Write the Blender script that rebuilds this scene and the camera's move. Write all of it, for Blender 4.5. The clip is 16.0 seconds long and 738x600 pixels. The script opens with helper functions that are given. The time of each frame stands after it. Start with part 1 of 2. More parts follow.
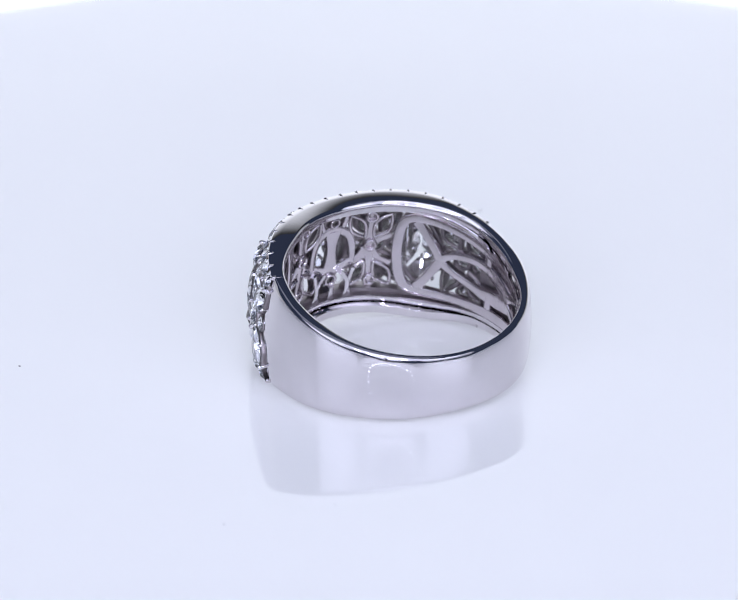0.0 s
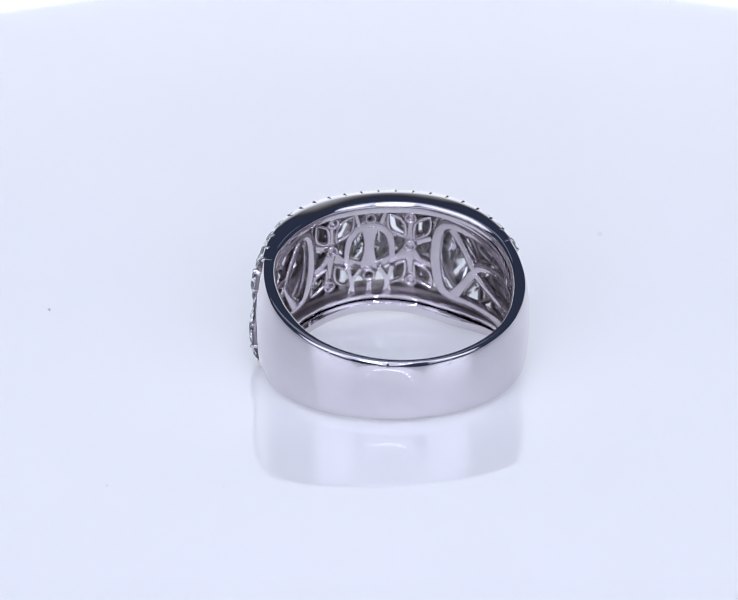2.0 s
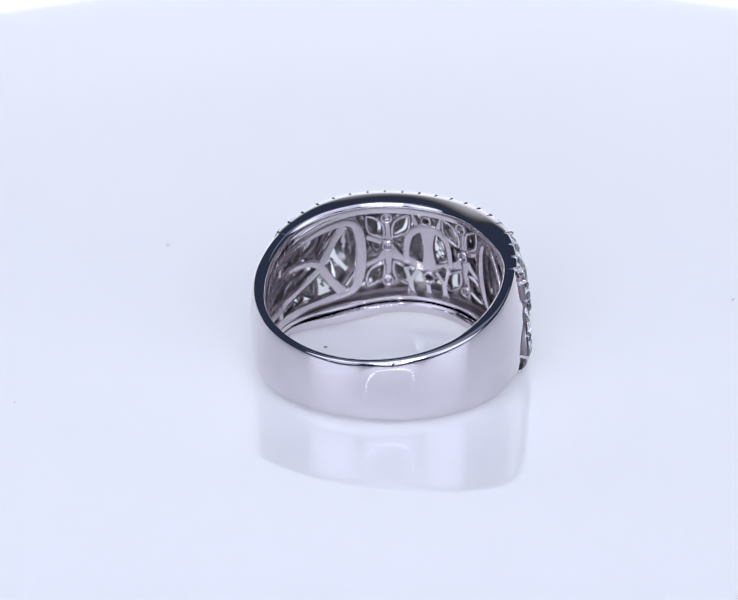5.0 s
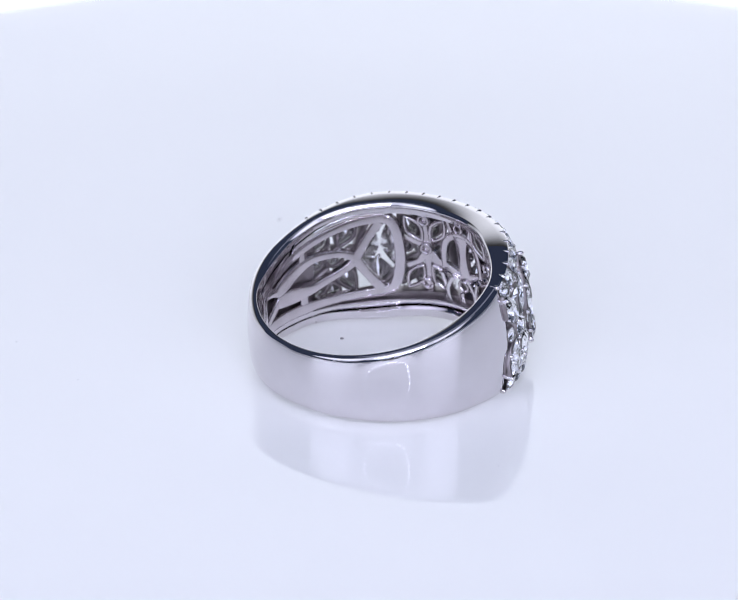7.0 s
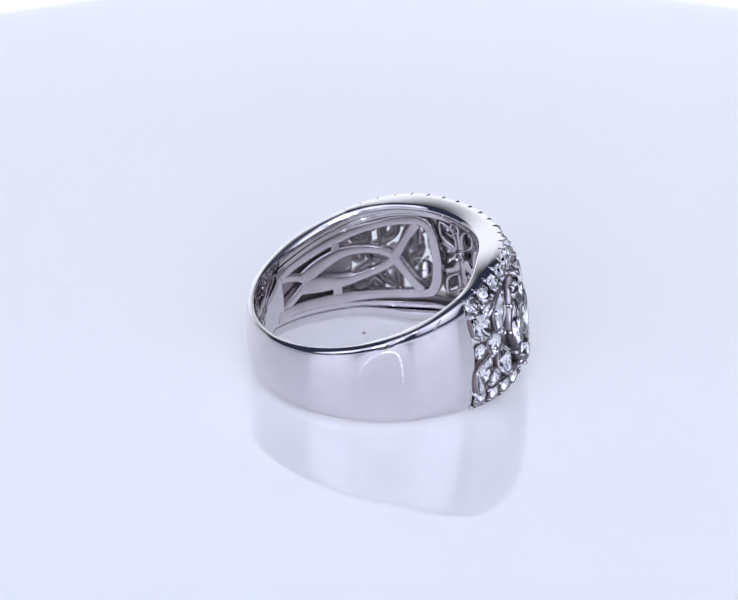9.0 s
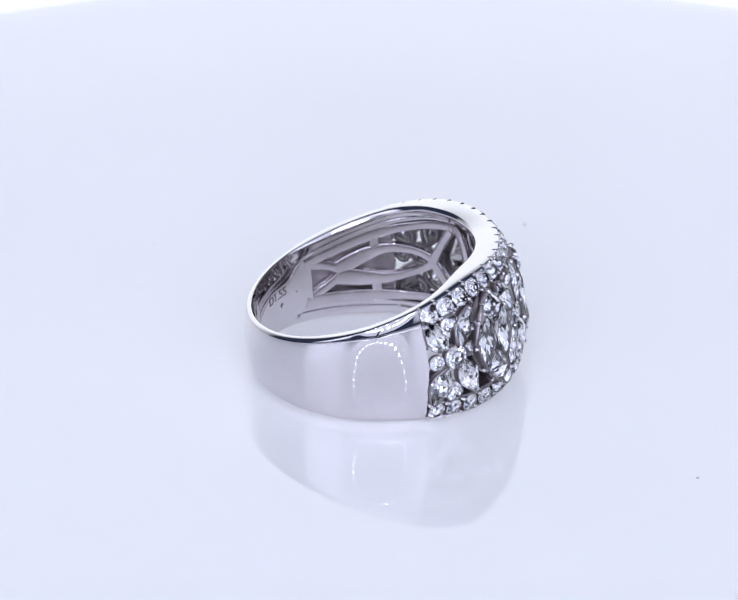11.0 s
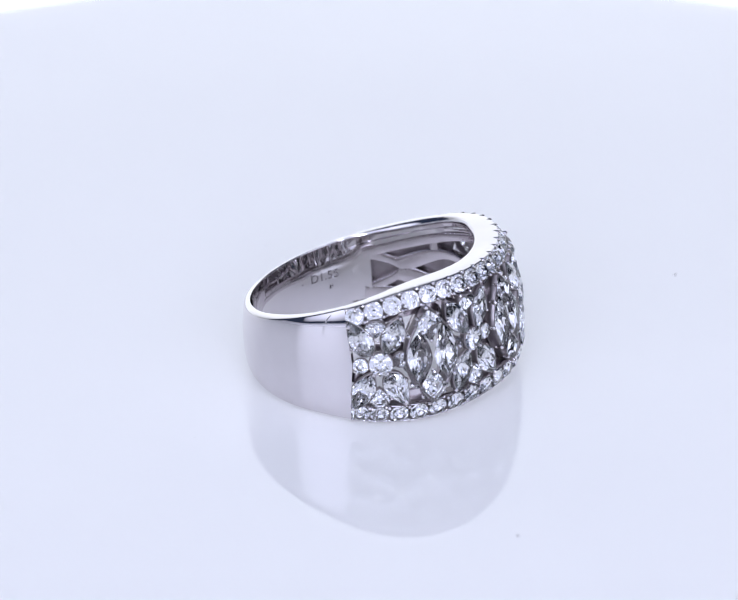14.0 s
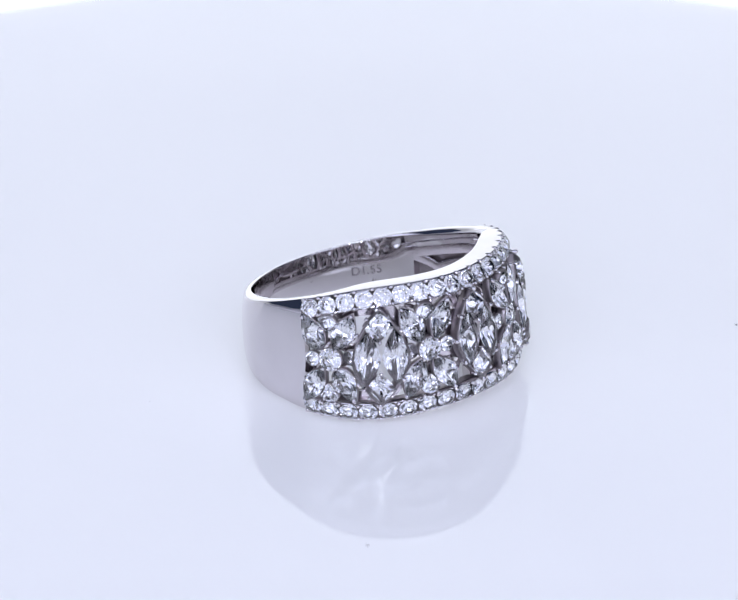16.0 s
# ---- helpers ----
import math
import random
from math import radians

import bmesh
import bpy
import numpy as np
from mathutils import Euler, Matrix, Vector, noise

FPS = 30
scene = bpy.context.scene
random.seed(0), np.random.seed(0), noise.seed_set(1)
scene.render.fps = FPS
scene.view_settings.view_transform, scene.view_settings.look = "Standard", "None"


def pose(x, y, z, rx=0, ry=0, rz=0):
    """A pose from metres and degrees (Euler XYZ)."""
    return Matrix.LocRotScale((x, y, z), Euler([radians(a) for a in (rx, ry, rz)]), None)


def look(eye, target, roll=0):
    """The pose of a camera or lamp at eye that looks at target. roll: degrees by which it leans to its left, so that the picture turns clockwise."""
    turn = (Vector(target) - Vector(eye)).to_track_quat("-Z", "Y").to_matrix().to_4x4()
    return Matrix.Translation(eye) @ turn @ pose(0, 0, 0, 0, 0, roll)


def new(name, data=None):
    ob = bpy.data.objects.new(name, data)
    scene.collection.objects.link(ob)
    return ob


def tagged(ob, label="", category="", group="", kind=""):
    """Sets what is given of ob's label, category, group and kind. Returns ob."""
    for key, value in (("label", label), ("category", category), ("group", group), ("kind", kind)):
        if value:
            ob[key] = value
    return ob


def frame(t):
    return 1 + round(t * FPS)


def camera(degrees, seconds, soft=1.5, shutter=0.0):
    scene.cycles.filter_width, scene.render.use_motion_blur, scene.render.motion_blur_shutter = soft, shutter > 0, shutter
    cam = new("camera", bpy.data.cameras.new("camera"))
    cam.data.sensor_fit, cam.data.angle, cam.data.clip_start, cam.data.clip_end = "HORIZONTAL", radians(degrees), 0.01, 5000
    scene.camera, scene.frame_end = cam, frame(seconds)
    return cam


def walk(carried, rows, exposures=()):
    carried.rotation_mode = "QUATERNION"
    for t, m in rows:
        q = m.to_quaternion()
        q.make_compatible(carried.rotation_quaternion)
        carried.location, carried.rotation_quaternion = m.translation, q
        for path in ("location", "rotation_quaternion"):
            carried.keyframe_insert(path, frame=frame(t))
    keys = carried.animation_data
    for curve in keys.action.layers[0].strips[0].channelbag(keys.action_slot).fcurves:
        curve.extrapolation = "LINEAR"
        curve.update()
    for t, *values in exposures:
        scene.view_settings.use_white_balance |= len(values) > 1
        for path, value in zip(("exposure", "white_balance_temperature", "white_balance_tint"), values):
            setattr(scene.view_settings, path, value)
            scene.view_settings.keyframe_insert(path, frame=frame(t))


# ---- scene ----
MM = 0.001

# ---- camera: a long lens on a stand ----
cam = camera(9.54, 16.0, 1.0)
EYE = Vector((0.0, -0.2968, 0.1443))
AHEAD = Vector((-0.00406, 0.90542, -0.42450))
VIEW = look(EYE, EYE + AHEAD * 0.33)
walk(cam, [(0.0, VIEW), (16.0, VIEW)])
cam.data.dof.use_dof = True
cam.data.dof.focus_distance = 0.325
cam.data.dof.aperture_fstop = 52.0

# ---- world and lamps ----
world = bpy.data.worlds.new("studio")
scene.world = world
world.use_nodes = True
world.node_tree.nodes["Background"].inputs["Color"].default_value = (0.30, 0.40, 0.75, 1)
world.node_tree.nodes["Background"].inputs["Strength"].default_value = 0.10

LED_POWER = 110.0
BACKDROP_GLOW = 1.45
PLATE_GLOW = 0.225  # the turntable's light from below, put in as emission; it also thins shade
LIGHT_TINT = (0.732, 0.775, 1.0)


def softbox(name, place, target, width, height, watts):
    data = bpy.data.lights.new(name, "AREA")
    data.shape, data.size, data.size_y, data.energy = "RECTANGLE", width, height, watts
    data.color = LIGHT_TINT
    ob = new(name, data)
    ob.matrix_world = look(place, target)
    return ob


softbox("overhead_lamp", (0.0, 0.02, 0.55), (0, 0.02, 0), 0.42, 0.36, 0.12)
PANEL_PEAK = 1.95
FILL_RING_GLOW = 1.02


# ---- materials ----
def material(name, color, rough, metal=0.0, **more):
    mat = bpy.data.materials.new(name)
    mat.use_nodes = True
    b = mat.node_tree.nodes["Principled BSDF"]
    b.inputs["Base Color"].default_value = (*color, 1)
    b.inputs["Roughness"].default_value = rough
    b.inputs["Metallic"].default_value = metal
    for key, value in more.items():
        b.inputs[key.replace("_", " ")].default_value = value
    return mat


def vary(mat, scale, a, b, rough=None, bump=0.0, bump_scale=None):
    """Grain in colour and gloss and a fine relief, in object space."""
    nt = mat.node_tree
    p = nt.nodes["Principled BSDF"]
    co = nt.nodes.new("ShaderNodeTexCoord")
    n1 = nt.nodes.new("ShaderNodeTexNoise")
    n1.inputs["Scale"].default_value, n1.inputs["Detail"].default_value = scale, 6
    nt.links.new(co.outputs["Object"], n1.inputs["Vector"])
    ramp = nt.nodes.new("ShaderNodeValToRGB")
    ramp.color_ramp.elements[0].position, ramp.color_ramp.elements[1].position = 0.3, 0.7
    ramp.color_ramp.elements[0].color, ramp.color_ramp.elements[1].color = (*a, 1), (*b, 1)
    nt.links.new(n1.outputs["Fac"], ramp.inputs["Fac"])
    nt.links.new(ramp.outputs["Color"], p.inputs["Base Color"])
    if rough:
        m = nt.nodes.new("ShaderNodeMapRange")
        m.inputs["To Min"].default_value, m.inputs["To Max"].default_value = rough
        n2 = nt.nodes.new("ShaderNodeTexNoise")
        n2.inputs["Scale"].default_value = scale * 4.3
        nt.links.new(co.outputs["Object"], n2.inputs["Vector"])
        nt.links.new(n2.outputs["Fac"], m.inputs["Value"])
        nt.links.new(m.outputs["Result"], p.inputs["Roughness"])
    if bump:
        n3 = nt.nodes.new("ShaderNodeTexNoise")
        n3.inputs["Scale"].default_value = bump_scale or scale * 9
        nt.links.new(co.outputs["Object"], n3.inputs["Vector"])
        bp = nt.nodes.new("ShaderNodeBump")
        bp.inputs["Strength"].default_value, bp.inputs["Distance"].default_value = bump, 0.0001
        nt.links.new(n3.outputs["Fac"], bp.inputs["Height"])
        nt.links.new(bp.outputs["Normal"], p.inputs["Normal"])
    return mat


WHITE_GOLD = vary(material("polished_white_gold", (0.86, 0.83, 0.84), 0.06, 1.0),
                  260, (0.715, 0.685, 0.705), (0.765, 0.735, 0.755), (0.008, 0.022), 0.02, 900)
SATIN_GOLD = vary(material("satin_white_gold", (0.6, 0.56, 0.57), 0.25, 1.0),
                  500, (0.60, 0.555, 0.58), (0.70, 0.655, 0.68), (0.10, 0.20), 0.10, 2500)
# rougher gold, its colour darkened for the shade in recesses and under stones
SHADED_GOLD = vary(material("shaded_rough_gold", (0.3, 0.28, 0.29), 0.4, 1.0),
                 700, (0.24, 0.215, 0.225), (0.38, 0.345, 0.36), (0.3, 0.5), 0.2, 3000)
ENGRAVING = material("engraved_gold", (0.16, 0.14, 0.15), 0.5)
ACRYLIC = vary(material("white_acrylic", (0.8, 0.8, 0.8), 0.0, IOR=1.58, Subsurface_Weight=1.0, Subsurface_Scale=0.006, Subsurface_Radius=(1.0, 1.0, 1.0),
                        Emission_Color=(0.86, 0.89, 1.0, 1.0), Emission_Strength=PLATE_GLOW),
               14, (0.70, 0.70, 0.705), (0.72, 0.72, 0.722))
PAPER = vary(material("white_paper", (0.85, 0.85, 0.85), 0.8), 40, (0.84, 0.84, 0.84), (0.87, 0.87, 0.87), bump=0.1)
DUST = material("grey_dust", (0.30, 0.28, 0.30), 0.9)
LINT = material("pale_lint", (0.66, 0.66, 0.69), 0.9)
BLACK = vary(material("black_plastic", (0.03, 0.03, 0.035), 0.5), 60, (0.025, 0.025, 0.03), (0.04, 0.04, 0.045), (0.4, 0.6))


def diamond_material():
    mat = bpy.data.materials.new("diamond")
    mat.use_nodes = True
    nt = mat.node_tree
    nt.nodes.remove(nt.nodes["Principled BSDF"])
    g = nt.nodes.new("ShaderNodeBsdfGlass")
    g.inputs["IOR"].default_value, g.inputs["Roughness"].default_value = 1.70, 0.0
    g.inputs["Color"].default_value = (1.0, 1.0, 1.0, 1)
    nt.links.new(g.outputs[0], nt.nodes["Material Output"].inputs["Surface"])
    return mat


def glow(name, color, strength):
    mat = bpy.data.materials.new(name)
    mat.use_nodes = True
    nt = mat.node_tree
    nt.nodes.remove(nt.nodes["Principled BSDF"])
    e = nt.nodes.new("ShaderNodeEmission")
    e.inputs["Color"].default_value, e.inputs["Strength"].default_value = (*color, 1), strength
    nt.links.new(e.outputs[0], nt.nodes["Material Output"].inputs["Surface"])
    return mat


def panel_glow():
    """A lit softbox face, brightest in the middle."""
    mat = glow("softbox_light", LIGHT_TINT, PANEL_PEAK)
    nt = mat.node_tree
    co = nt.nodes.new("ShaderNodeTexCoord")
    sep = nt.nodes.new("ShaderNodeSeparateXYZ")
    nt.links.new(co.outputs["Generated"], sep.inputs[0])
    sides = []
    for axis in "XY":
        inv = nt.nodes.new("ShaderNodeMath")
        inv.operation, inv.inputs[0].default_value = "SUBTRACT", 1.0
        nt.links.new(sep.outputs[axis], inv.inputs[1])
        mul = nt.nodes.new("ShaderNodeMath")
        mul.operation = "MULTIPLY"
        nt.links.new(sep.outputs[axis], mul.inputs[0])
        nt.links.new(inv.outputs[0], mul.inputs[1])
        sides.append(mul)
    both = nt.nodes.new("ShaderNodeMath")
    both.operation = "MULTIPLY"
    nt.links.new(sides[0].outputs[0], both.inputs[0])
    nt.links.new(sides[1].outputs[0], both.inputs[1])
    full = nt.nodes.new("ShaderNodeMath")
    full.operation, full.inputs[1].default_value = "MULTIPLY", 4.0 * PANEL_PEAK
    root = nt.nodes.new("ShaderNodeMath")
    root.operation, root.inputs[1].default_value = "POWER", 0.5
    nt.links.new(both.outputs[0], root.inputs[0])
    nt.links.new(root.outputs[0], full.inputs[0])
    nt.links.new(full.outputs[0], nt.nodes["Emission"].inputs["Strength"])
    return mat


DIAMOND = diamond_material()
PANEL = panel_glow()
FILL_RING = glow("fill_ring", LIGHT_TINT, FILL_RING_GLOW)


def pavilion_material():
    """The back facets: they throw most light back and let some through."""
    mat = diamond_material()
    mat.name = "diamond_pavilion"
    nt = mat.node_tree
    gloss = nt.nodes.new("ShaderNodeBsdfAnisotropic")
    gloss.inputs["Roughness"].default_value = 0.02
    gloss.inputs["Color"].default_value = (0.98, 0.98, 0.99, 1)
    mix = nt.nodes.new("ShaderNodeMixShader")
    mix.inputs[0].default_value = 0.93
    nt.links.new(nt.nodes["Glass BSDF"].outputs[0], mix.inputs[1])
    nt.links.new(gloss.outputs[0], mix.inputs[2])
    nt.links.new(mix.outputs[0], nt.nodes["Material Output"].inputs["Surface"])
    return mat


PAVILION = pavilion_material()
LED = glow("led_light", LIGHT_TINT, LED_POWER)


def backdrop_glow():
    """Glow standing in for lamps on the sheet: strongest mid-sheet, fading sideways and up."""
    mat = glow("glowing_backdrop", (0.85, 0.90, 1.0), BACKDROP_GLOW)
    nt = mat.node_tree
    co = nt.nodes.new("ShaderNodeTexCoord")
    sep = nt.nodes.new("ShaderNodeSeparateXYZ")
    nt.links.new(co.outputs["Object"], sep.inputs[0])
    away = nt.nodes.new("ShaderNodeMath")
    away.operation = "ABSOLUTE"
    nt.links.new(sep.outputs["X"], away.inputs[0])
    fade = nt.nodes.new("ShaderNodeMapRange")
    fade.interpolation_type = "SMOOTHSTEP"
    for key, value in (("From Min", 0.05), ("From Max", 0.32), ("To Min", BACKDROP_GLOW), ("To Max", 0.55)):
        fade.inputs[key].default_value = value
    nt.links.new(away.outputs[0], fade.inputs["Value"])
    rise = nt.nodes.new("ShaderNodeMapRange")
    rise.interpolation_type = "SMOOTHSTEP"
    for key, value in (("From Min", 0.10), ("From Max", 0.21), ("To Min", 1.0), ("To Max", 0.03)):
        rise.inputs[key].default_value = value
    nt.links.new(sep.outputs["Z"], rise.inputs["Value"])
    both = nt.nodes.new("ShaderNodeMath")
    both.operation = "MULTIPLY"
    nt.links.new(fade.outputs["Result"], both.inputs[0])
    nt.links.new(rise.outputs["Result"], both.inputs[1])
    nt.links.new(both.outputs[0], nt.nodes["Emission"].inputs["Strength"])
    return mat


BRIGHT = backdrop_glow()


# ---- mesh helpers ----
def mesh_of(name, verts, faces, mat, smooth=True, m=None):
    data = bpy.data.meshes.new(name)
    if m is not None:
        verts = [m @ Vector(v) for v in verts]
    data.from_pydata([tuple(v) for v in verts], [], faces)
    bm = bmesh.new()
    bm.from_mesh(data)
    bmesh.ops.recalc_face_normals(bm, faces=bm.faces)
    bm.to_mesh(data)
    bm.free()
    data.materials.append(mat)
    if smooth:
        for f in data.polygons:
            f.use_smooth = True
    return data


def part(name, data, parent, label="", m=None):
    ob = new(name, data)
    ob.parent = parent
    if m is not None:
        ob.matrix_basis = m
    return tagged(ob, label)


def sharpen(data, degrees=35):
    """Hard edges where the faces turn by more than that."""
    bm = bmesh.new()
    bm.from_mesh(data)
    for e in bm.edges:
        if len(e.link_faces) == 2 and e.calc_face_angle(0) > radians(degrees):
            e.smooth = False
    bm.to_mesh(data)
    bm.free()
    return data


def loft(loops, closed_ring=False):
    """Verts and faces of a skin over equal loops, capped at both ends unless it closes on itself."""
    n = len(loops[0])
    verts = [p for loop in loops for p in loop]
    faces = []
    count = len(loops)
    for i in range(count if closed_ring else count - 1):
        a, b = i * n, ((i + 1) % count) * n
        for j in range(n):
            k = (j + 1) % n
            faces.append((a + j, a + k, b + k, b + j))
    if not closed_ring:
        faces.append(tuple(range(n))[::-1])
        faces.append(tuple((count - 1) * n + j for j in range(n)))
    return verts, faces


SHEAR = 0.106  # the middle of the band climbs towards the stones
CONE = 0.105  # and the set half narrows upwards
EDGE = 75.0  # where the plain shank begins, in degrees from the middle of the stones
RISE = 0.19  # the plain back is taller towards its upper edge
SLANT = 0.55  # degrees by which that end leans for each millimetre of height


def smooth_step(a, b, x):
    x = min(1.0, max(0.0, (x - a) / (b - a)))
    return x * x * (3 - 2 * x)


def cyl(r, phi, z):
    """Ring coordinates in millimetres and degrees to metres; phi is 0 at the middle of the stones."""
    r -= CONE * z * max(0.0, math.cos(radians(phi)))
    turn = (phi + 180) % 360 - 180
    phi += math.copysign(SLANT * z * min(1.0, abs(turn) / EDGE) * (1 - smooth_step(EDGE, 125, abs(turn))), turn)
    x = r * math.cos(radians(phi))
    back = max(0.0, -math.cos(radians(phi))) ** 1.5
    return Vector((x, r * math.sin(radians(phi)), z + SHEAR * x + RISE * back)) * MM


# ---- the setting: table and backdrop ----
def disc(radius, z0, z1, bevel=0.0005, n=160):
    prof = [(radius - bevel, z0), (radius, z0 + bevel), (radius, z1 - bevel), (radius - bevel, z1)]
    loops = [[Vector((r * math.cos(2 * math.pi * i / n), r * math.sin(2 * math.pi * i / n), z)) for i in range(n)] for r, z in prof]
    return loft(loops)


v, f = [(-0.8, -0.8, -0.02), (0.8, -0.8, -0.02), (0.8, 0.42, -0.02), (-0.8, 0.42, -0.02), (-0.8, -0.8, -0.05), (0.8, -0.8, -0.05), (0.8, 0.42, -0.05), (-0.8, 0.42, -0.05)], \
    [(0, 1, 2, 3), (7, 6, 5, 4), (0, 4, 5, 1), (1, 5, 6, 2), (2, 6, 7, 3), (3, 7, 4, 0)]
tagged(new("table_top", mesh_of("table_top", v, f, PAPER, False)), "white paper covered table under the turntable", "table", kind="structure")

# backdrop: a sheet that sweeps up from the table behind the turntable
prof = [(0.084, -0.016)] + [(0.13 + 0.06 * math.sin(radians(a)), 0.044 - 0.06 * math.cos(radians(a))) for a in range(0, 91, 10)] + [(0.19, 0.21)]
loops = [[Vector((x, y, z)) for y, z in prof] + [Vector((x, y + 0.003, z - 0.001)) for y, z in reversed(prof)] for x in (-0.5, -0.25, 0.25, 0.5)]
tagged(new("backdrop", mesh_of("backdrop", *loft(loops), BRIGHT)), "white sweeping backdrop sheet behind the turntable, with added glow", "backdrop", kind="structure")

# ---- turntable ----
TABLE_R = 0.0803
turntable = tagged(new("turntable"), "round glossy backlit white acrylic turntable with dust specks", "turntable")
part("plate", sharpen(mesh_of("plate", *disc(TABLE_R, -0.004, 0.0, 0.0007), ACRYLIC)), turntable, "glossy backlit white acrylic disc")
part("base", sharpen(mesh_of("base", *disc(0.06, -0.0195, -0.0045, 0.001), PAPER)), turntable, "white motor base")


def speck(x, y, size, mat, seed, long=1.0):
    rnd = random.Random(seed)
    bm = bmesh.new()
    bmesh.ops.create_icosphere(bm, subdivisions=2, radius=size * MM)
    for q in bm.verts:
        q.co *= 0.75 + 0.5 * rnd.random()
        q.co.x *= long
        q.co.z *= 0.5
    data = bpy.data.meshes.new("dust_speck")
    bm.to_mesh(data)
    bm.free()
    data.materials.append(mat)
    part("dust_speck", data, turntable, "", pose(x * MM, y * MM, size * 0.4 * MM, 0, 0, rnd.random() * 360))


for i, (x, y, size, dark) in enumerate([(7.44, 27.85, 0.075, 1), (-4.85, -2.1, 0.12, 2), (-27.35, -0.8, 0.085, 1),
                                         (18.4, 2.8, 0.04, 0), (-11.26, -25.75, 0.06, 0), (-3.61, -22.79, 0.05, 0), (-0.65, 0.24, 0.05, 2)]):
    speck(x, y, size, DUST if dark else LINT, i, 1.4)

# ---- the ring ----
TILT_DEG = 3.7
RI = 8.72


def half_width(phi):
    c = math.cos(radians(phi))
    return 3.95 + 1.70 * c + RISE * max(0.0, -c) ** 1.5 - 1.7 * max(0.0, c - 0.55) ** 2 / 0.45


def outer(phi):
    c = math.cos(radians(phi))
    return 10.07 - 0.38 * c - 0.53 * c * c if c < 0 else 10.07 + 0.3 * c


LOW = min((pose(0, 0, 0, 0, -TILT_DEG, 0) @ cyl(outer(p) - 0.3, p, -half_width(p))).z for p in range(76, 285, 3)) / MM
TILT = pose(0, 0, -LOW * MM, 0, -TILT_DEG, 0)

ring = tagged(new("ring"), "wide polished white gold ring set with marquise and round diamonds", "ring")


def inner(phi):
    return RI + 0.22 * smooth_step(92, 130, abs((phi + 180) % 360 - 180))


def shank():
    loops = []
    zs_out = [math.sin(i * math.pi / 28) for i in range(-14, 15)]
    ends = [115.4, 115.9, 117.3, 117.8]
    turns = sorted([EDGE + (360 - 2 * EDGE) * i / 104 for i in range(105)] + ends + [360 - a for a in ends])
    for phi in turns:
        off = abs((phi + 180) % 360 - 180)
        w, ro = half_width(phi), outer(phi)
        k = smooth_step(118, 78, off)
        sag = (w - 0.14) ** 2 / (2 * (9.5 + 0.17 * (180 - off)))
        top, bottom = 0.05 + 0.09 * k, 0.20 + 0.05 * k
        edge, foot = ro - sag - top, ro - sag - bottom
        ri = inner(phi)
        dome = 0.32 * smooth_step(108, 135, off)
        cr, ch = 0.09 + 0.21 * smooth_step(135, 100, off), 0.16 + 0.36 * smooth_step(140, 90, off)
        lip = [(ri + dome * ((w - ch) / w) ** 2 + cr * (1 - math.sin(a)), ch * (1 - math.cos(a))) for a in (i * math.pi / 14 for i in range(0, 8))]
        high = 0.1 + 0.14 * smooth_step(95, 125, off) * (1 - 0.8 * smooth_step(150, 172, off))
        loop = []
        for s in zs_out:
            loop.append(cyl(ro - sag * s * s - (top if s > 0 else bottom) * s ** 8, phi, s * (w - (0.1 if s < 0 else high))))
        broad = min(0.30 + 0.15 * smooth_step(95, 120, off), edge - lip[0][0] - 0.03)
        for a in (18, 36, 54, 72, 90):
            loop.append(cyl(edge - broad * (1 - math.cos(radians(a))), phi, w - high + high * math.sin(radians(a))))
        loop += [cyl(r, phi, w - z) for r, z in lip]
        groove = 0.25 * (1 - smooth_step(116, 128, off))
        well = 0.7 * (1 - smooth_step(115.7, 117.4, off))
        half = [(w - ch - 0.03, 0), (w - 0.73, 0), (w - 0.75, groove), (w - 0.85, groove), (w - 0.87, 0), (w - 1.2, 0), (w - 1.24, well)]
        half += [((w - 1.24) * q, well) for q in (0.75, 0.5, 0.25)]
        for z, depth in half + [(0, well)] + [(-z, d) for z, d in reversed(half)]:
            loop.append(cyl(ri + depth + dome * (z / w) ** 2, phi, z))
        loop += [cyl(r, phi, z - w) for r, z in reversed(lip)]
        loop.append(cyl(foot - 0.1, phi, -w))
        loop.append(cyl(foot - 0.04, phi, -w + 0.035))
        loops.append(loop)
    verts, faces = loft(loops)
    data = sharpen(mesh_of("shank", verts, faces, WHITE_GOLD, True, TILT), 48)
    # the floor of the well gets its shade from the darker gold
    data.materials.append(SHADED_GOLD)
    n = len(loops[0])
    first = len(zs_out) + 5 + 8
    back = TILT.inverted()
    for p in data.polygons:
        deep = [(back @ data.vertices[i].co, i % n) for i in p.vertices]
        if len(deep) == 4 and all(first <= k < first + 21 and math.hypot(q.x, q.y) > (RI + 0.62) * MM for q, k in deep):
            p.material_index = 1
    part("shank", data, ring, "plain polished white gold shank")


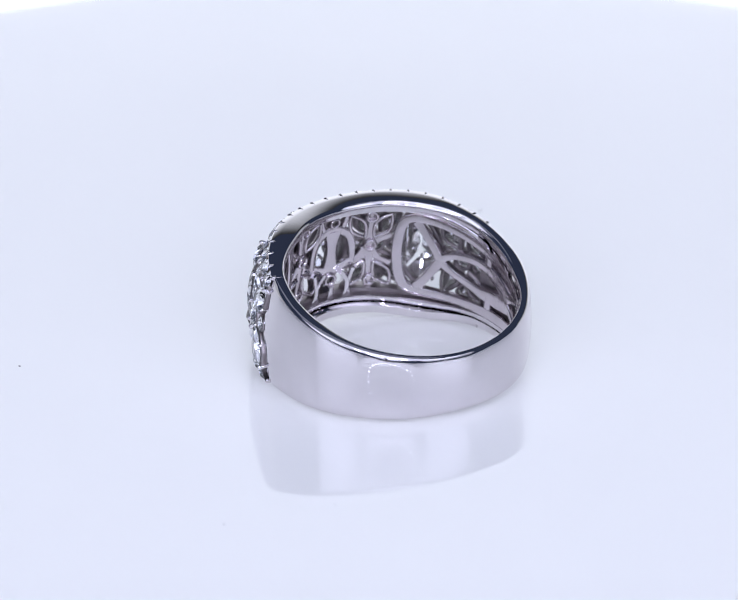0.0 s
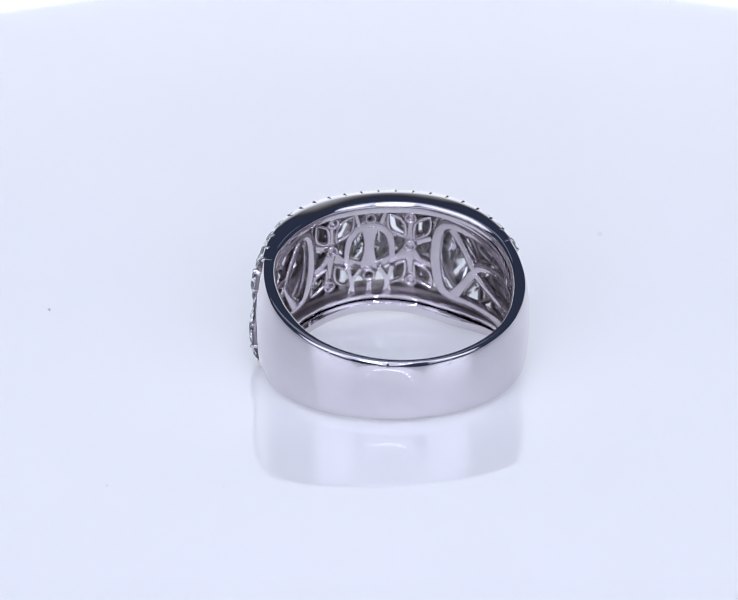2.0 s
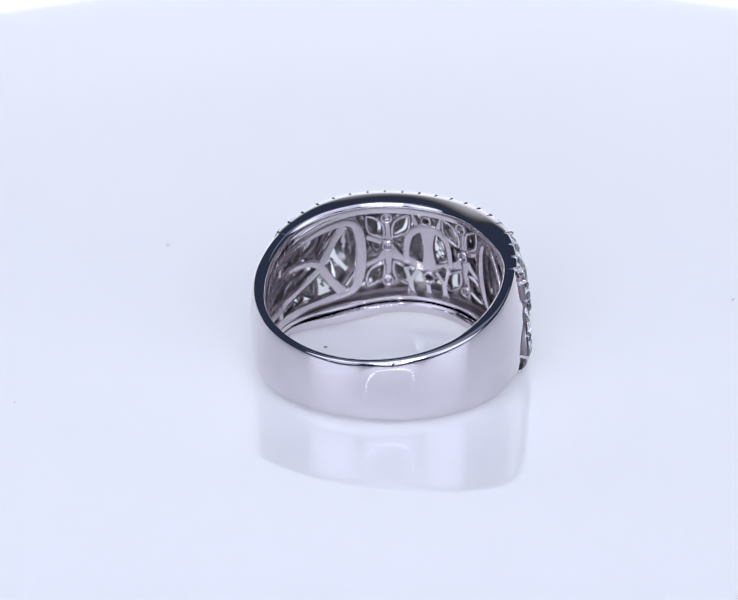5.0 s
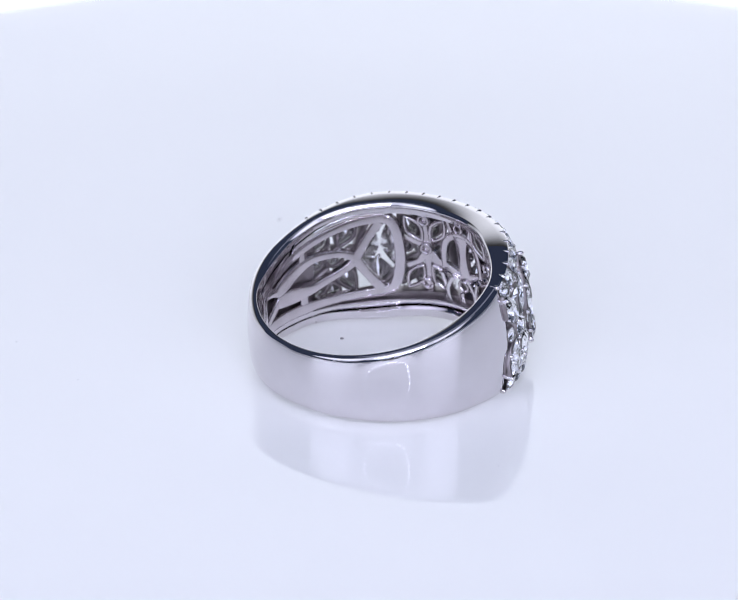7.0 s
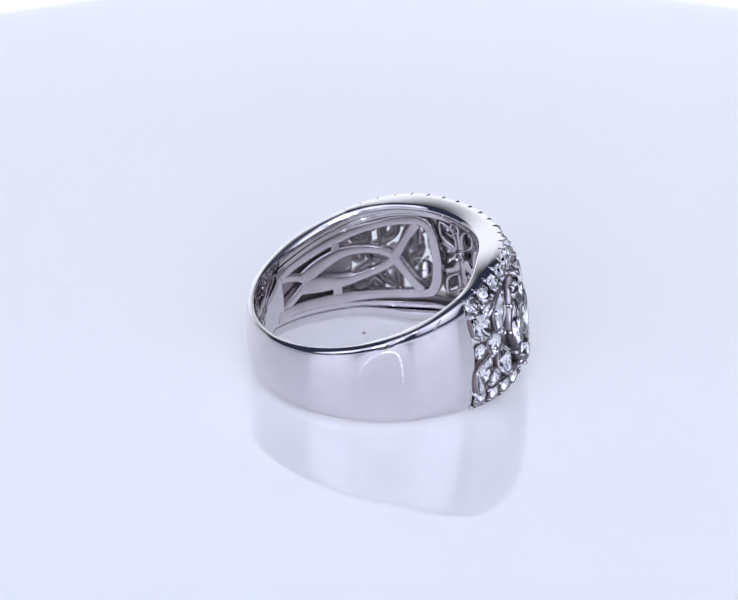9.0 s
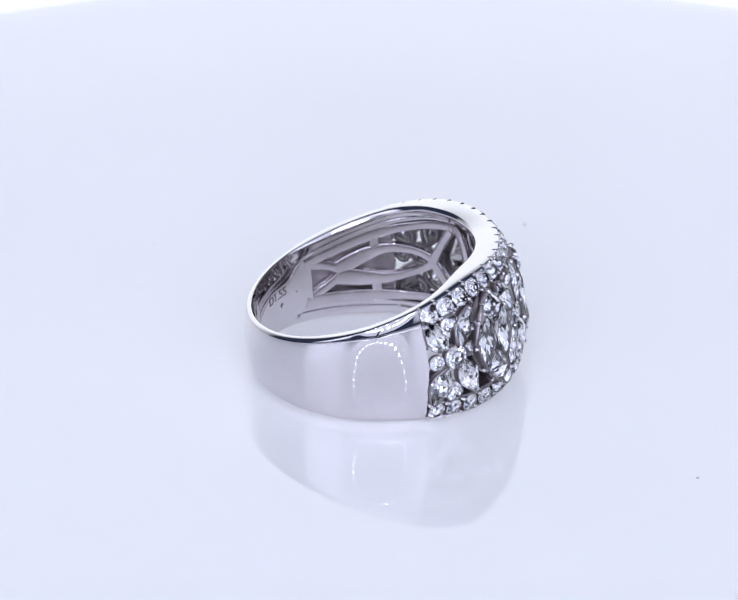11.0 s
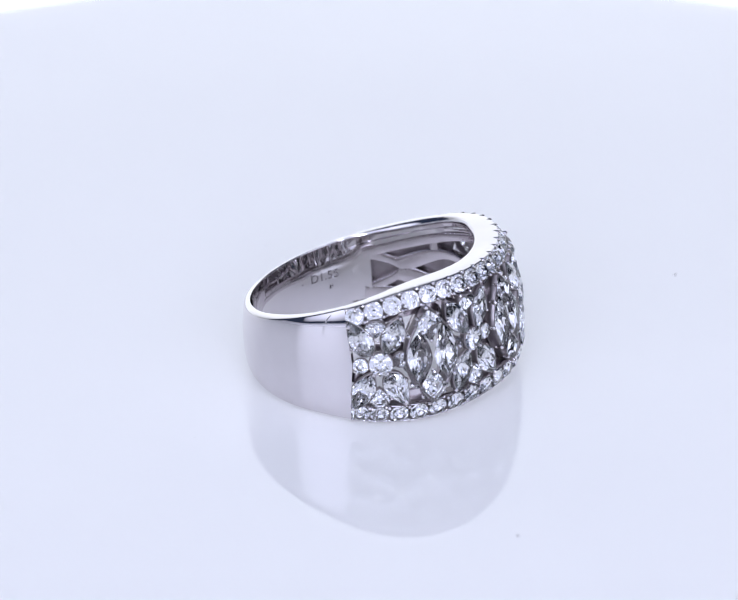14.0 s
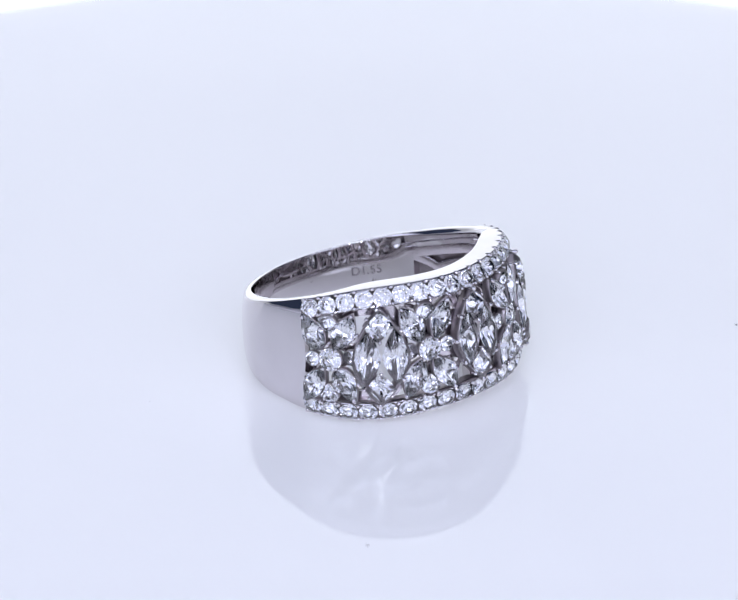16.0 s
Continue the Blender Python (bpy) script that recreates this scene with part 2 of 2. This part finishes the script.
def rail(side):
    prof = [(9.70, -0.02), (9.76, -0.035), (9.80, -0.08), (9.72, -0.2), (9.3, -0.62), (9.4, -0.95), (9.85, -1.28),
            (10.08, -1.26), (10.12, -1.34), (10.05, -1.44), (9.9, -1.5), (9.05, -1.5), (9.0, -1.24),
            (RI + 0.12, -1.22), (RI + 0.02, -1.18), (RI, -1.10), (RI, -0.92), (RI + 0.05, -0.86), (RI + 0.3, -0.84), (RI + 0.3, -0.74), (RI + 0.04, -0.72)]
    prof += [(RI + 0.30 * (1 - math.sin(a)), -(0.52 if side > 0 else 0.2) * (1 - math.cos(a))) for a in (i * math.pi / 14 for i in range(7, -1, -1))]
    prof += [(RI + 0.5, 0.03), (RI + 0.75, 0.025)]
    loops = []
    for i in range(0, 61):
        phi = -EDGE + 2 * EDGE * i / 60
        w = half_width(phi)
        lip = (0.80 if side > 0 else 1.05) * smooth_step(76, 38, abs(phi))
        loops.append([cyl(r - lip * (0 if r > 9.2 else 1 if z > -0.73 else 0.4 if z > -1.23 else 0), phi, side * (w + z)) for r, z in prof])
    data = sharpen(mesh_of("rail", *loft(loops), WHITE_GOLD, True, TILT), 40)
    # groove and inner faces: shade put into the colour
    data.materials.append(SHADED_GOLD)
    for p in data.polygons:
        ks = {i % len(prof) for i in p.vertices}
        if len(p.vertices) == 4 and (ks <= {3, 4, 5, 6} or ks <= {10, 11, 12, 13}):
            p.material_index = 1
    part("rail", data, ring, "polished white gold rim rail")


shank()
rail(1)
rail(-1)


# stones -------------------------------------------------
def outline(kind, n=16):
    pts = []
    for i in range(n):
        a = 2 * math.pi * i / n
        if kind == "round":
            pts.append((math.cos(a), math.sin(a)))
        elif kind == "marquise":
            y = math.sin(a)
            x = math.copysign((1 - abs(y) ** 1.55) ** 0.9, math.cos(a)) if abs(math.cos(a)) > 1e-6 else 0.0
            pts.append((x, y))
        elif kind == "pear":
            y = math.sin(a)
            x = math.cos(a) * (1.0 if y < 0 else (1 - 0.62 * y ** 1.2))
            pts.append((x, y * (0.8 if y < 0 else 1.1)))
        else:
            k = 1 / max(abs(math.cos(a)) + abs(math.sin(a)), 1e-6)
            pts.append((math.cos(a) * k ** 0.8, math.sin(a) * k ** 0.8))
    return pts


def stone_mesh(kind, n=16):
    """A brilliant: table, star and main crown facets, girdle, pavilion. The table faces +z; half width and half length are 1."""
    rim = outline(kind, n)
    m = n // 2
    tab = [(rim[2 * i][0] * 0.55, rim[2 * i][1] * 0.55, 0.34) for i in range(m)]
    mid = [(rim[2 * i + 1][0] * 0.80, rim[2 * i + 1][1] * 0.80, 0.20) for i in range(m)]
    up = [(x, y, 0.03) for x, y in rim]
    dn = [(x, y, -0.03) for x, y in rim]
    low = [(rim[2 * i + 1][0] * 0.45, rim[2 * i + 1][1] * 0.45, -0.50) for i in range(m)]
    v = tab + mid + up + dn + low + [(0, 0, -0.86)]
    T, M, U, D, L, C = 0, m, 2 * m, 2 * m + n, 2 * m + 2 * n, 3 * m + 2 * n
    f = [tuple(range(m))]
    for i in range(m):
        j = (i + 1) % m
        f += [(T + i, M + i, T + j)]
        f += [(T + i, U + 2 * i, M + i), (T + j, M + i, U + (2 * i + 2) % n)]
        f += [(M + i, U + 2 * i, U + 2 * i + 1), (M + i, U + 2 * i + 1, U + (2 * i + 2) % n)]
        f += [(D + 2 * i, L + i, D + 2 * i + 1), (D + 2 * i + 1, L + i, D + (2 * i + 2) % n)]
        f += [(L + i, D + (2 * i + 2) % n, L + j), (L + i, L + j, C)]
    for i in range(n):
        f.append((U + i, D + i, D + (i + 1) % n, U + (i + 1) % n))
    data = mesh_of(kind + "_diamond", v, f, DIAMOND, False)
    data.materials.append(PAVILION)
    for p in data.polygons:
        if p.center.z < -0.1:
            p.material_index = 1
    return data


STONES = {k: stone_mesh(k, 16 if k == "round" else 24) for k in ("round", "marquise", "pear", "princess")}


def frame_at(phi, z, r, spin=0.0, lean=0.0):
    """A place on the ring's outside: z outwards, y along the ring's axis, turned by spin degrees and leaned towards +z."""
    e = radians(phi)
    out = Vector((math.cos(e), math.sin(e), 0))
    up = Vector((0, 0, 1))
    m = Matrix((up.cross(out).normalized(), up, out)).transposed().to_4x4()
    return Matrix.Translation(cyl(r, phi, z)) @ m @ pose(0, 0, 0, -lean - 6.0 * max(0.0, math.cos(e)), 0, spin)


def bead_mesh():
    bm = bmesh.new()
    bmesh.ops.create_uvsphere(bm, u_segments=8, v_segments=6, radius=1)
    for q in bm.verts:
        if q.co.z < 0:
            q.co.z *= 3.2
    data = bpy.data.meshes.new("prong")
    bm.to_mesh(data)
    bm.free()
    for p in data.polygons:
        p.use_smooth = True
    data.materials.append(WHITE_GOLD)
    return data


BEAD = bead_mesh()


def prong(phi, z, r, size=0.17):
    part("prong", BEAD, ring, "", TILT @ frame_at(phi, z, r) @ Matrix.Diagonal((size * MM, size * MM, size * MM, 1)))


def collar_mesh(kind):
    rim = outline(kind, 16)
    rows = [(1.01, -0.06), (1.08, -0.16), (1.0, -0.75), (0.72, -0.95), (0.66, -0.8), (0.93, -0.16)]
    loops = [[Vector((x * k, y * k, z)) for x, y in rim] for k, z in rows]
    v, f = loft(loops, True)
    # dark colour here stands in for the shade between neighbouring stones
    return mesh_of("collar", v, f, SHADED_GOLD, True)


COLLARS = {k: collar_mesh(k) for k in STONES}


def stone(kind, phi, z, r, wide, long, spin=0.0, lean=0.0, collar=True):
    """wide and long: full sizes in millimetres."""
    rnd = random.Random(int(phi * 100) * 7 + int(z * 100))
    m = frame_at(phi, z, r, spin + rnd.uniform(-4, 4), lean) @ pose(0, 0, 0, rnd.uniform(-4, 4), rnd.uniform(-4, 4), 0)
    deep = wide / 2
    s = Matrix.Diagonal((wide / 2 * MM, long / 2 * MM, deep * MM, 1))
    ob = part(kind + "_diamond", STONES[kind], ring, "clear " + kind + "-cut diamond", TILT @ m @ s)
    if collar:
        part("setting_collar", COLLARS[kind], ob)
    return ob


def deg(mm, r=10.4):
    return math.degrees(mm / r)


# rows of round stones on both rails, on the sloped outer face
ROW = 19
for side in (1, -1):
    for i in range(ROW):
        phi = -EDGE + 2 * EDGE * (i + 0.5) / ROW
        stone("round", phi, side * (half_width(phi) - 0.72), 9.98, 1.40, 1.40, 0, side * 22, False)
    for i in range(ROW + 1):
        phi = -EDGE + 2 * EDGE * i / ROW
        w = half_width(phi)
        phi = min(EDGE - 0.8, max(-EDGE + 0.8, phi))
        prong(phi, side * (w - 0.12), 9.74, 0.18)
        prong(phi, side * (w - 1.26), 10.17, 0.17)


def pie(phi, r, h=1.0):
    """Two marquises side by side with a square stone on its tip above and one below, the whole in the shape of one large marquise."""
    for s in (1, -1):
        stone("marquise", phi + s * deg(1.04 * h), -0.1, r, 2.05 * h, 4.3 * h, s * 5, 0, False)
        stone("princess", phi, s * 2.35 * h, r - 0.02, 2.2 * h, 2.5 * h, 0, s * 6, False)
        prong(phi, s * 3.55 * h, r - 0.02, 0.2)
        prong(phi, s * 1.15 * h, r + 0.16, 0.17)
        for q in (1, -1):
            prong(phi + s * deg(1.5 * h), q * 1.8 * h, r + 0.05, 0.18)
            prong(phi + s * deg(0.75 * h), q * 2.9 * h, r, 0.14)
        prong(phi + s * deg(2.08 * h), 0, r + 0.02, 0.18)
    # the basket below
    loops = []
    rim = outline("marquise", 32)
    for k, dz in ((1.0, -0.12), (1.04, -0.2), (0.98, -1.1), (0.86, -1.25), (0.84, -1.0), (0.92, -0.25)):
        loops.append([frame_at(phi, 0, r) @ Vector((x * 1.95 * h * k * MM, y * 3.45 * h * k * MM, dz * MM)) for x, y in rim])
    # the basket is coloured dark as the shaded gap around the cluster
    part("setting_basket", mesh_of("setting_basket", *loft(loops, True), SHADED_GOLD, True, TILT), ring, "pierced white gold basket under a stone cluster")


def flower(phi, r, size=1.0, wide=1.0):
    """A round stone with four marquises spread from it and small rounds between them."""
    stone("round", phi, 0, r + 0.1, 1.75, 1.75)
    for s in (1, -1):
        for q in (1, -1):
            kind = "pear" if (s * phi > 0) == (q > 0) and abs(phi) > 40 else "marquise"
            stone(kind, phi + s * deg(1.22 * wide), q * 1.95 * size, r, 1.75, 3.1 * size, -s * q * 28 + (180 if kind == "pear" and q < 0 else 0), q * 4)
            prong(phi + s * deg(1.95 * wide), q * 3.2 * size, r, 0.17)
            prong(phi + s * deg(0.5), q * 0.7, r + 0.12, 0.16)
            prong(phi + s * deg(1.95 * wide), q * 1.5 * size, r, 0.15)
            prong(phi + s * deg(0.55), q * 2.35 * size, r, 0.14)
        stone("pear", phi, s * 2.75 * size, r - 0.1, 1.5, 1.55, 0 if s < 0 else 180, s * 8)
        stone("round", phi + s * deg(1.55 * wide), 0.0, r - 0.12, 1.15, 1.15)
        prong(phi + s * deg(0.5), s * 3.4 * size, r - 0.1, 0.13)
        prong(phi - s * deg(0.5), s * 3.4 * size, r - 0.1, 0.13)


pie(0, 10.65, 0.98)
for s in (1, -1):
    flower(s * 22.8, 10.5, 1.03, 0.92)
    pie(s * 42.5, 10.72, 1.04)
    flower(s * 63.3, 10.35, 1.0, 0.97)


# ---- openwork on the inside ----
def strip(name, pts, width, r0, r1, mirror=False, mat=SATIN_GOLD):
    """A strut with a flat face and soft edges that runs along the inside of the ring through (phi, z) points."""
    pts = [Vector((radians(q[0]) * RI, q[1], q[2] if len(q) > 2 else width)) for q in pts]
    fine = []
    for i in range(len(pts) - 1):
        a, b = pts[max(i - 1, 0)], pts[min(i + 2, len(pts) - 1)]
        p, q = pts[i], pts[i + 1]
        steps = max(2, int((q - p).length / 0.3))
        for k in range(steps):
            t = k / steps
            fine.append(0.5 * (2 * p + (q - a) * t + (2 * a - 5 * p + 4 * q - b) * t * t + (3 * p - a - 3 * q + b) * t ** 3))
    fine.append(pts[-1])
    for side in ((1, -1) if mirror else (1,)):
        loops = []
        for i, p in enumerate(fine):
            d = fine[min(i + 1, len(fine) - 1)] - fine[max(i - 1, 0)]
            d = Vector((d.x, d.y, 0)).normalized()
            n = Vector((-d.y, d.x, 0))
            loop = []
            for u, r in ((-0.5, r1), (-0.5, r0 + 0.07), (-0.47, r0 + 0.02), (-0.42, r0), (0.42, r0), (0.47, r0 + 0.02), (0.5, r0 + 0.07), (0.5, r1)):
                c = p + n * (u * p.z)
                phi = math.degrees(c.x / RI)
                loop.append(cyl(r + inner(phi) - RI, phi, side * c.y))
            loops.append(loop)
        part(name, sharpen(mesh_of(name, *loft(loops), mat, True, TILT), 50), ring)


def loop_ring(phi, z, r, size, tube):
    """A small round seat seen from inside."""
    loops = []
    for i in range(18):
        a = 2 * math.pi * i / 18
        c = Vector((math.cos(a), math.sin(a), 0))
        loops.append([frame_at(phi, z, r) @ ((c * (size + tube * math.cos(b)) + Vector((0, 0, tube * 1.6 * math.sin(b)))) * MM) for b in (k * math.pi / 4 for k in range(8))])
    part("gallery_seat", mesh_of("gallery_seat", *loft(loops, True), SATIN_GOLD, True, TILT), ring)


def gallery(s):
    r0, r1 = RI + 0.02, RI + 0.55
    strip("gallery_frame", [(s * 42, 3.28), (s * 36.6, 3.05), (s * 33.5, 2.05), (s * 32.5, 0.0), (s * 33.5, -2.05), (s * 36.6, -3.05), (s * 42, -3.28)], 0.78, r0, r1)
    strip("gallery_frame", [(s * 40, 3.3, 0.8), (s * 52, 3.22, 0.75), (s * 66, 2.95, 0.7), (s * 86, 2.5, 0.95), (s * 105, 2.0, 1.0), (s * 121, 1.6, 1.0)], 0.7, r0, r1, True)
    strip("gallery_strut", [(s * 41.5, 2.95, 0.8), (s * 47.5, 1.7, 0.62), (s * 54.5, 0.1, 0.75)], 0.6, r0 + 0.005, r1, True)
    strip("gallery_strut", [(s * 53.5, 0.0, 0.8), (s * 62, 0.8, 0.62), (s * 77, 1.25, 0.8), (s * 88, 1.0, 1.15), (s * 97, 0.6, 1.3), (s * 104, 0.35, 1.1)], 0.6, r0 + 0.01, r1, True)
    strip("gallery_strut", [(s * 83.5, 1.2, 0.8), (s * 82.5, 2.7, 0.7)], 0.6, r0 + 0.015, r1, True)
    strip("gallery_strut", [(s * 99, 0.0, 0.9), (s * 107, 0.75, 0.7), (s * 121, 1.6, 0.9)], 0.6, r0 + 0.015, r1, True)
    strip("gallery_post", [(s * 19.5, 4.3, 0.5), (s * 19.5, 3.0, 0.4), (s * 19.3, 1.6, 0.45), (s * 19.0, 0.45, 0.8), (s * 19.3, -1.1, 0.5), (s * 19.5, -2.7, 0.45), (s * 19.5, -4.2, 0.5)], 0.5, 9.12, 9.7)
    strip("gallery_strut", [(s * 10.8, -0.9, 0.5), (s * 14.5, -0.75, 0.75), (s * 19.0, -0.1, 0.9), (s * 24.0, -0.9, 0.5), (s * 29.5, -1.2, 0.5)], 0.5, 9.14, 9.7)
    strip("gallery_strut", [(s * 19.0, 0.5, 0.7), (s * 24.5, 0.9, 0.5), (s * 29.5, 1.3, 0.5)], 0.5, 9.15, 9.7)
    for z in (3.0, 0.45, -2.7):
        loop_ring(s * 19.5, z, 9.08, 0.4, 0.15)
    for q in (1, -1):
        for turn, lean in ((12.8, 1), (25.2, -1)):
            leaf_ring(s * turn, q * 2.15, 9.16, 0.62, 1.2, s * q * lean * 32)


def leaf_ring(phi, z, r, wide, long, spin):
    """The back of a marquise seat."""
    loops = []
    for x, y in outline("marquise", 24):
        c = Vector((x * wide, y * long, 0))
        out = Vector((x, y * 0.5, 0)).normalized()
        loops.append([frame_at(phi, z, r, spin) @ ((c + out * (0.17 * math.cos(b)) + Vector((0, 0, 0.2 * math.sin(b)))) * MM) for b in (k * math.pi / 4 for k in range(8))])
    part("gallery_leaf", mesh_of("gallery_leaf", *loft(loops, True), SATIN_GOLD, True, TILT), ring)


for s in (1, -1):
    gallery(s)

# the plate behind the middle cluster, with its two almond openings
strip("gallery_plate", [(0, 2.0, 1.5), (0, 1.2, 1.0), (0, 0.2, 0.8), (0, -0.8, 1.0), (0, -1.4, 1.4)], 0.8, 9.10, 9.5)
strip("gallery_plate", [(-10.8, -1.0, 0.4), (-10.8, 0.2, 0.5), (-9.0, 1.35, 0.6), (-5.0, 1.95, 0.7), (0, 2.15, 0.8), (5.0, 1.95, 0.7), (9.0, 1.35, 0.6), (10.8, 0.2, 0.5), (10.8, -1.0, 0.4)], 0.4, 9.105, 9.5)
strip("gallery_plate", [(-11.5, -0.85, 0.7), (-6.0, -1.35, 0.7), (0, -1.55, 0.8), (6.0, -1.35, 0.7), (11.5, -0.85, 0.7)], 0.5, 9.11, 9.5)
for s in (1, -1):
    strip("gallery_strut", [(s * 5.0, 2.1, 0.4), (s * 6.5, 2.9, 0.36), (s * 9.0, 3.9, 0.45)], 0.4, 9.12, 9.6)
    strip("gallery_post", [(s * 4.5, -1.5, 0.4), (s * 7.6, -2.2, 0.34), (s * 8.4, -3.0, 0.4), (s * 6.2, -4.2, 0.3)], 0.34, 8.65, 9.5, False, WHITE_GOLD)
    strip("gallery_post", [(s * 11.0, -1.3, 0.4), (s * 9.4, -2.2, 0.3), (s * 8.6, -3.0, 0.4), (s * 10.8, -4.2, 0.3)], 0.34, 8.66, 9.5, False, WHITE_GOLD)
    strip("gallery_post", [(0, -2.75, 0.4), (s * 0.5, -3.3, 0.3), (s * 0.9, -4.2, 0.4)], 0.34, 8.65, 9.5, False, WHITE_GOLD)
loop_ring(0, -2.25, 9.08, 0.42, 0.16)
loop_ring(0, 2.85, 9.1, 0.36, 0.12)


def engraved_at(phi, z, height):
    return cyl(inner(phi) - 0.012 - height, phi, z)


def engraving():
    curve = bpy.data.curves.new("engraving", "FONT")
    curve.body, curve.size, curve.align_x, curve.align_y, curve.extrude = "D1.55", 0.95, "CENTER", "CENTER", 0.02
    tmp = new("engraving", curve)
    data = bpy.data.meshes.new_from_object(tmp.evaluated_get(bpy.context.evaluated_depsgraph_get()))
    bpy.data.objects.remove(tmp)
    for q in data.vertices:
        q.co = TILT @ engraved_at(141.0 - math.degrees(q.co.x / RI), 0.35 + q.co.y, q.co.z * 0.3)
    data.materials.clear()
    data.materials.append(ENGRAVING)
    part("engraving", data, ring, "engraved carat mark D1.55 on the inside")
    # two small dark bars below it
    for x, z, wide, tall in ((0.45, -0.95, 0.09, 0.36), (0.62, -0.90, 0.06, 0.22)):
        loops = [[TILT @ engraved_at(141.0 - math.degrees((x + u * wide) / RI), 0.35 + z + q * tall, h) for u, q in ((-0.5, -0.5), (0.5, -0.5), (0.5, 0.5), (-0.5, 0.5))] for h in (-0.006, 0.004)]
        part("dark_bar", mesh_of("dark_bar", *loft(loops), ENGRAVING, False), ring, "small dark bar")


engraving()


def motions():
    spin = []
    turn = []
    for k in range(17):
        az = 10.479 * k
        spin.append((float(k), pose(0, 0, 0, 0, 0, -az)))
        m = pose(0, 0, 0, 0, 0, -az) @ pose(0.63 * MM, -0.48 * MM, 0.00002, 0, 0, 90 + 32.2)
        turn.append((float(k), m))
    walk(turntable, spin)
    walk(ring, turn)


# ---- ring light around the lens ----
ring_light = tagged(new("ring_light"), "black ring light with white leds around the lens", "ring light")
ring_light.matrix_world = VIEW @ pose(0, 0, 0.004)
LED_R, LED_N = 0.103, 32
prof = [(0.083, 0.0), (0.121, 0.0), (0.123, 0.004), (0.121, 0.018), (0.083, 0.018), (0.081, 0.004)]
loops = [[Vector((r * math.cos(2 * math.pi * i / 96), r * math.sin(2 * math.pi * i / 96), z + 0.0015)) for r, z in prof] for i in range(96)]
part("housing", sharpen(mesh_of("housing", *loft(loops, True), BLACK)), ring_light, "black round housing")
v, f = [(0, 0, 0)], []
for i in range(12):
    v.append((0.005 * math.cos(i * math.pi / 6), 0.005 * math.sin(i * math.pi / 6), 0))
    f.append((0, 1 + i, 1 + (i + 1) % 12))

# unseen glowing ring behind the leds, added to brighten the stones
rows = [(0.012, 0.0008), (0.16, 0.0008), (0.16, 0.0012), (0.012, 0.0012)]
loops = [[Vector((r * math.cos(2 * math.pi * i / 64), r * math.sin(2 * math.pi * i / 64), z)) for r, z in rows] for i in range(64)]
part("diffuser", mesh_of("diffuser", *loft(loops, True), FILL_RING, False), ring_light, "added faintly glowing white fill ring")
LED_MESH = mesh_of("led", v, [tuple(reversed(q)) for q in f], LED, False)
foot = [(0.0, -0.0195), (0.045, -0.0195), (0.045, -0.014), (0.012, -0.010), (0.006, -0.004), (0.006, 0.058), (0.0, 0.058)]
loops = [[Vector((r * math.cos(i * math.pi / 12), -0.352 + r * math.sin(i * math.pi / 12), z)) for i in range(24)] for r, z in foot[1:-1]]
part("stand", sharpen(mesh_of("stand", *loft(loops), BLACK, True, ring_light.matrix_world.inverted())), ring_light, "short black stand with a round foot")
for i in range(LED_N):
    a = 2 * math.pi * (i + 0.5) / LED_N
    part("led", LED_MESH, ring_light, "", pose(LED_R * math.cos(a), LED_R * math.sin(a), 0.0, 180, 0, 0))


# ---- softboxes on stands, out of view ----
def panel_box(place, target, width, height):
    place = Vector(place)
    box = tagged(new("softbox"), "unseen lit white softbox panel on a white stand", "softbox", "softboxes around the turntable")
    box.location = (place.x, place.y, -0.02)
    m = box.matrix_basis.inverted() @ look(place, target)
    w, h = width / 2, height / 2
    face = [(-w, -h, 0), (w, -h, 0), (w, h, 0), (-w, h, 0)]
    part("diffuser", mesh_of("diffuser", face, [(3, 2, 1, 0)], PANEL, False), box, "white glowing fabric face", m)
    ring_in = [(x * 1.0, y * 1.0, 0.002) for x, y in ((-w, -h), (w, -h), (w, h), (-w, h))]
    back = [(x * 0.5, y * 0.5, 0.08) for x, y in ((-w, -h), (w, -h), (w, h), (-w, h))]
    part("shell", mesh_of("shell", *loft([[Vector(p) for p in ring_in], [Vector(p) for p in back]]), BLACK, False), box, "black tapered shell", m)
    top = (m @ Vector((0, 0, 0.08)))
    rows = [(0.05, 0.0), (0.05, 0.006), (0.008, 0.012), (0.008, top.z)]
    loops = [[Vector((top.x + r * math.cos(k * math.pi / 8), top.y + r * math.sin(k * math.pi / 8), z)) for k in range(16)] for r, z in rows]
    part("stand", mesh_of("stand", *loft(loops), PAPER), box, "white painted lamp stand")


panel_box((-0.33, -0.33, 0.24), (0, 0, 0), 0.40, 0.52)
panel_box((0.33, -0.33, 0.24), (0, 0, 0), 0.40, 0.52)
# added fill above the lens, only to brighten the stones' upper facets
panel_box((0.0, -0.36, 0.50), (0, 0, 0), 0.80, 0.50)

motions()
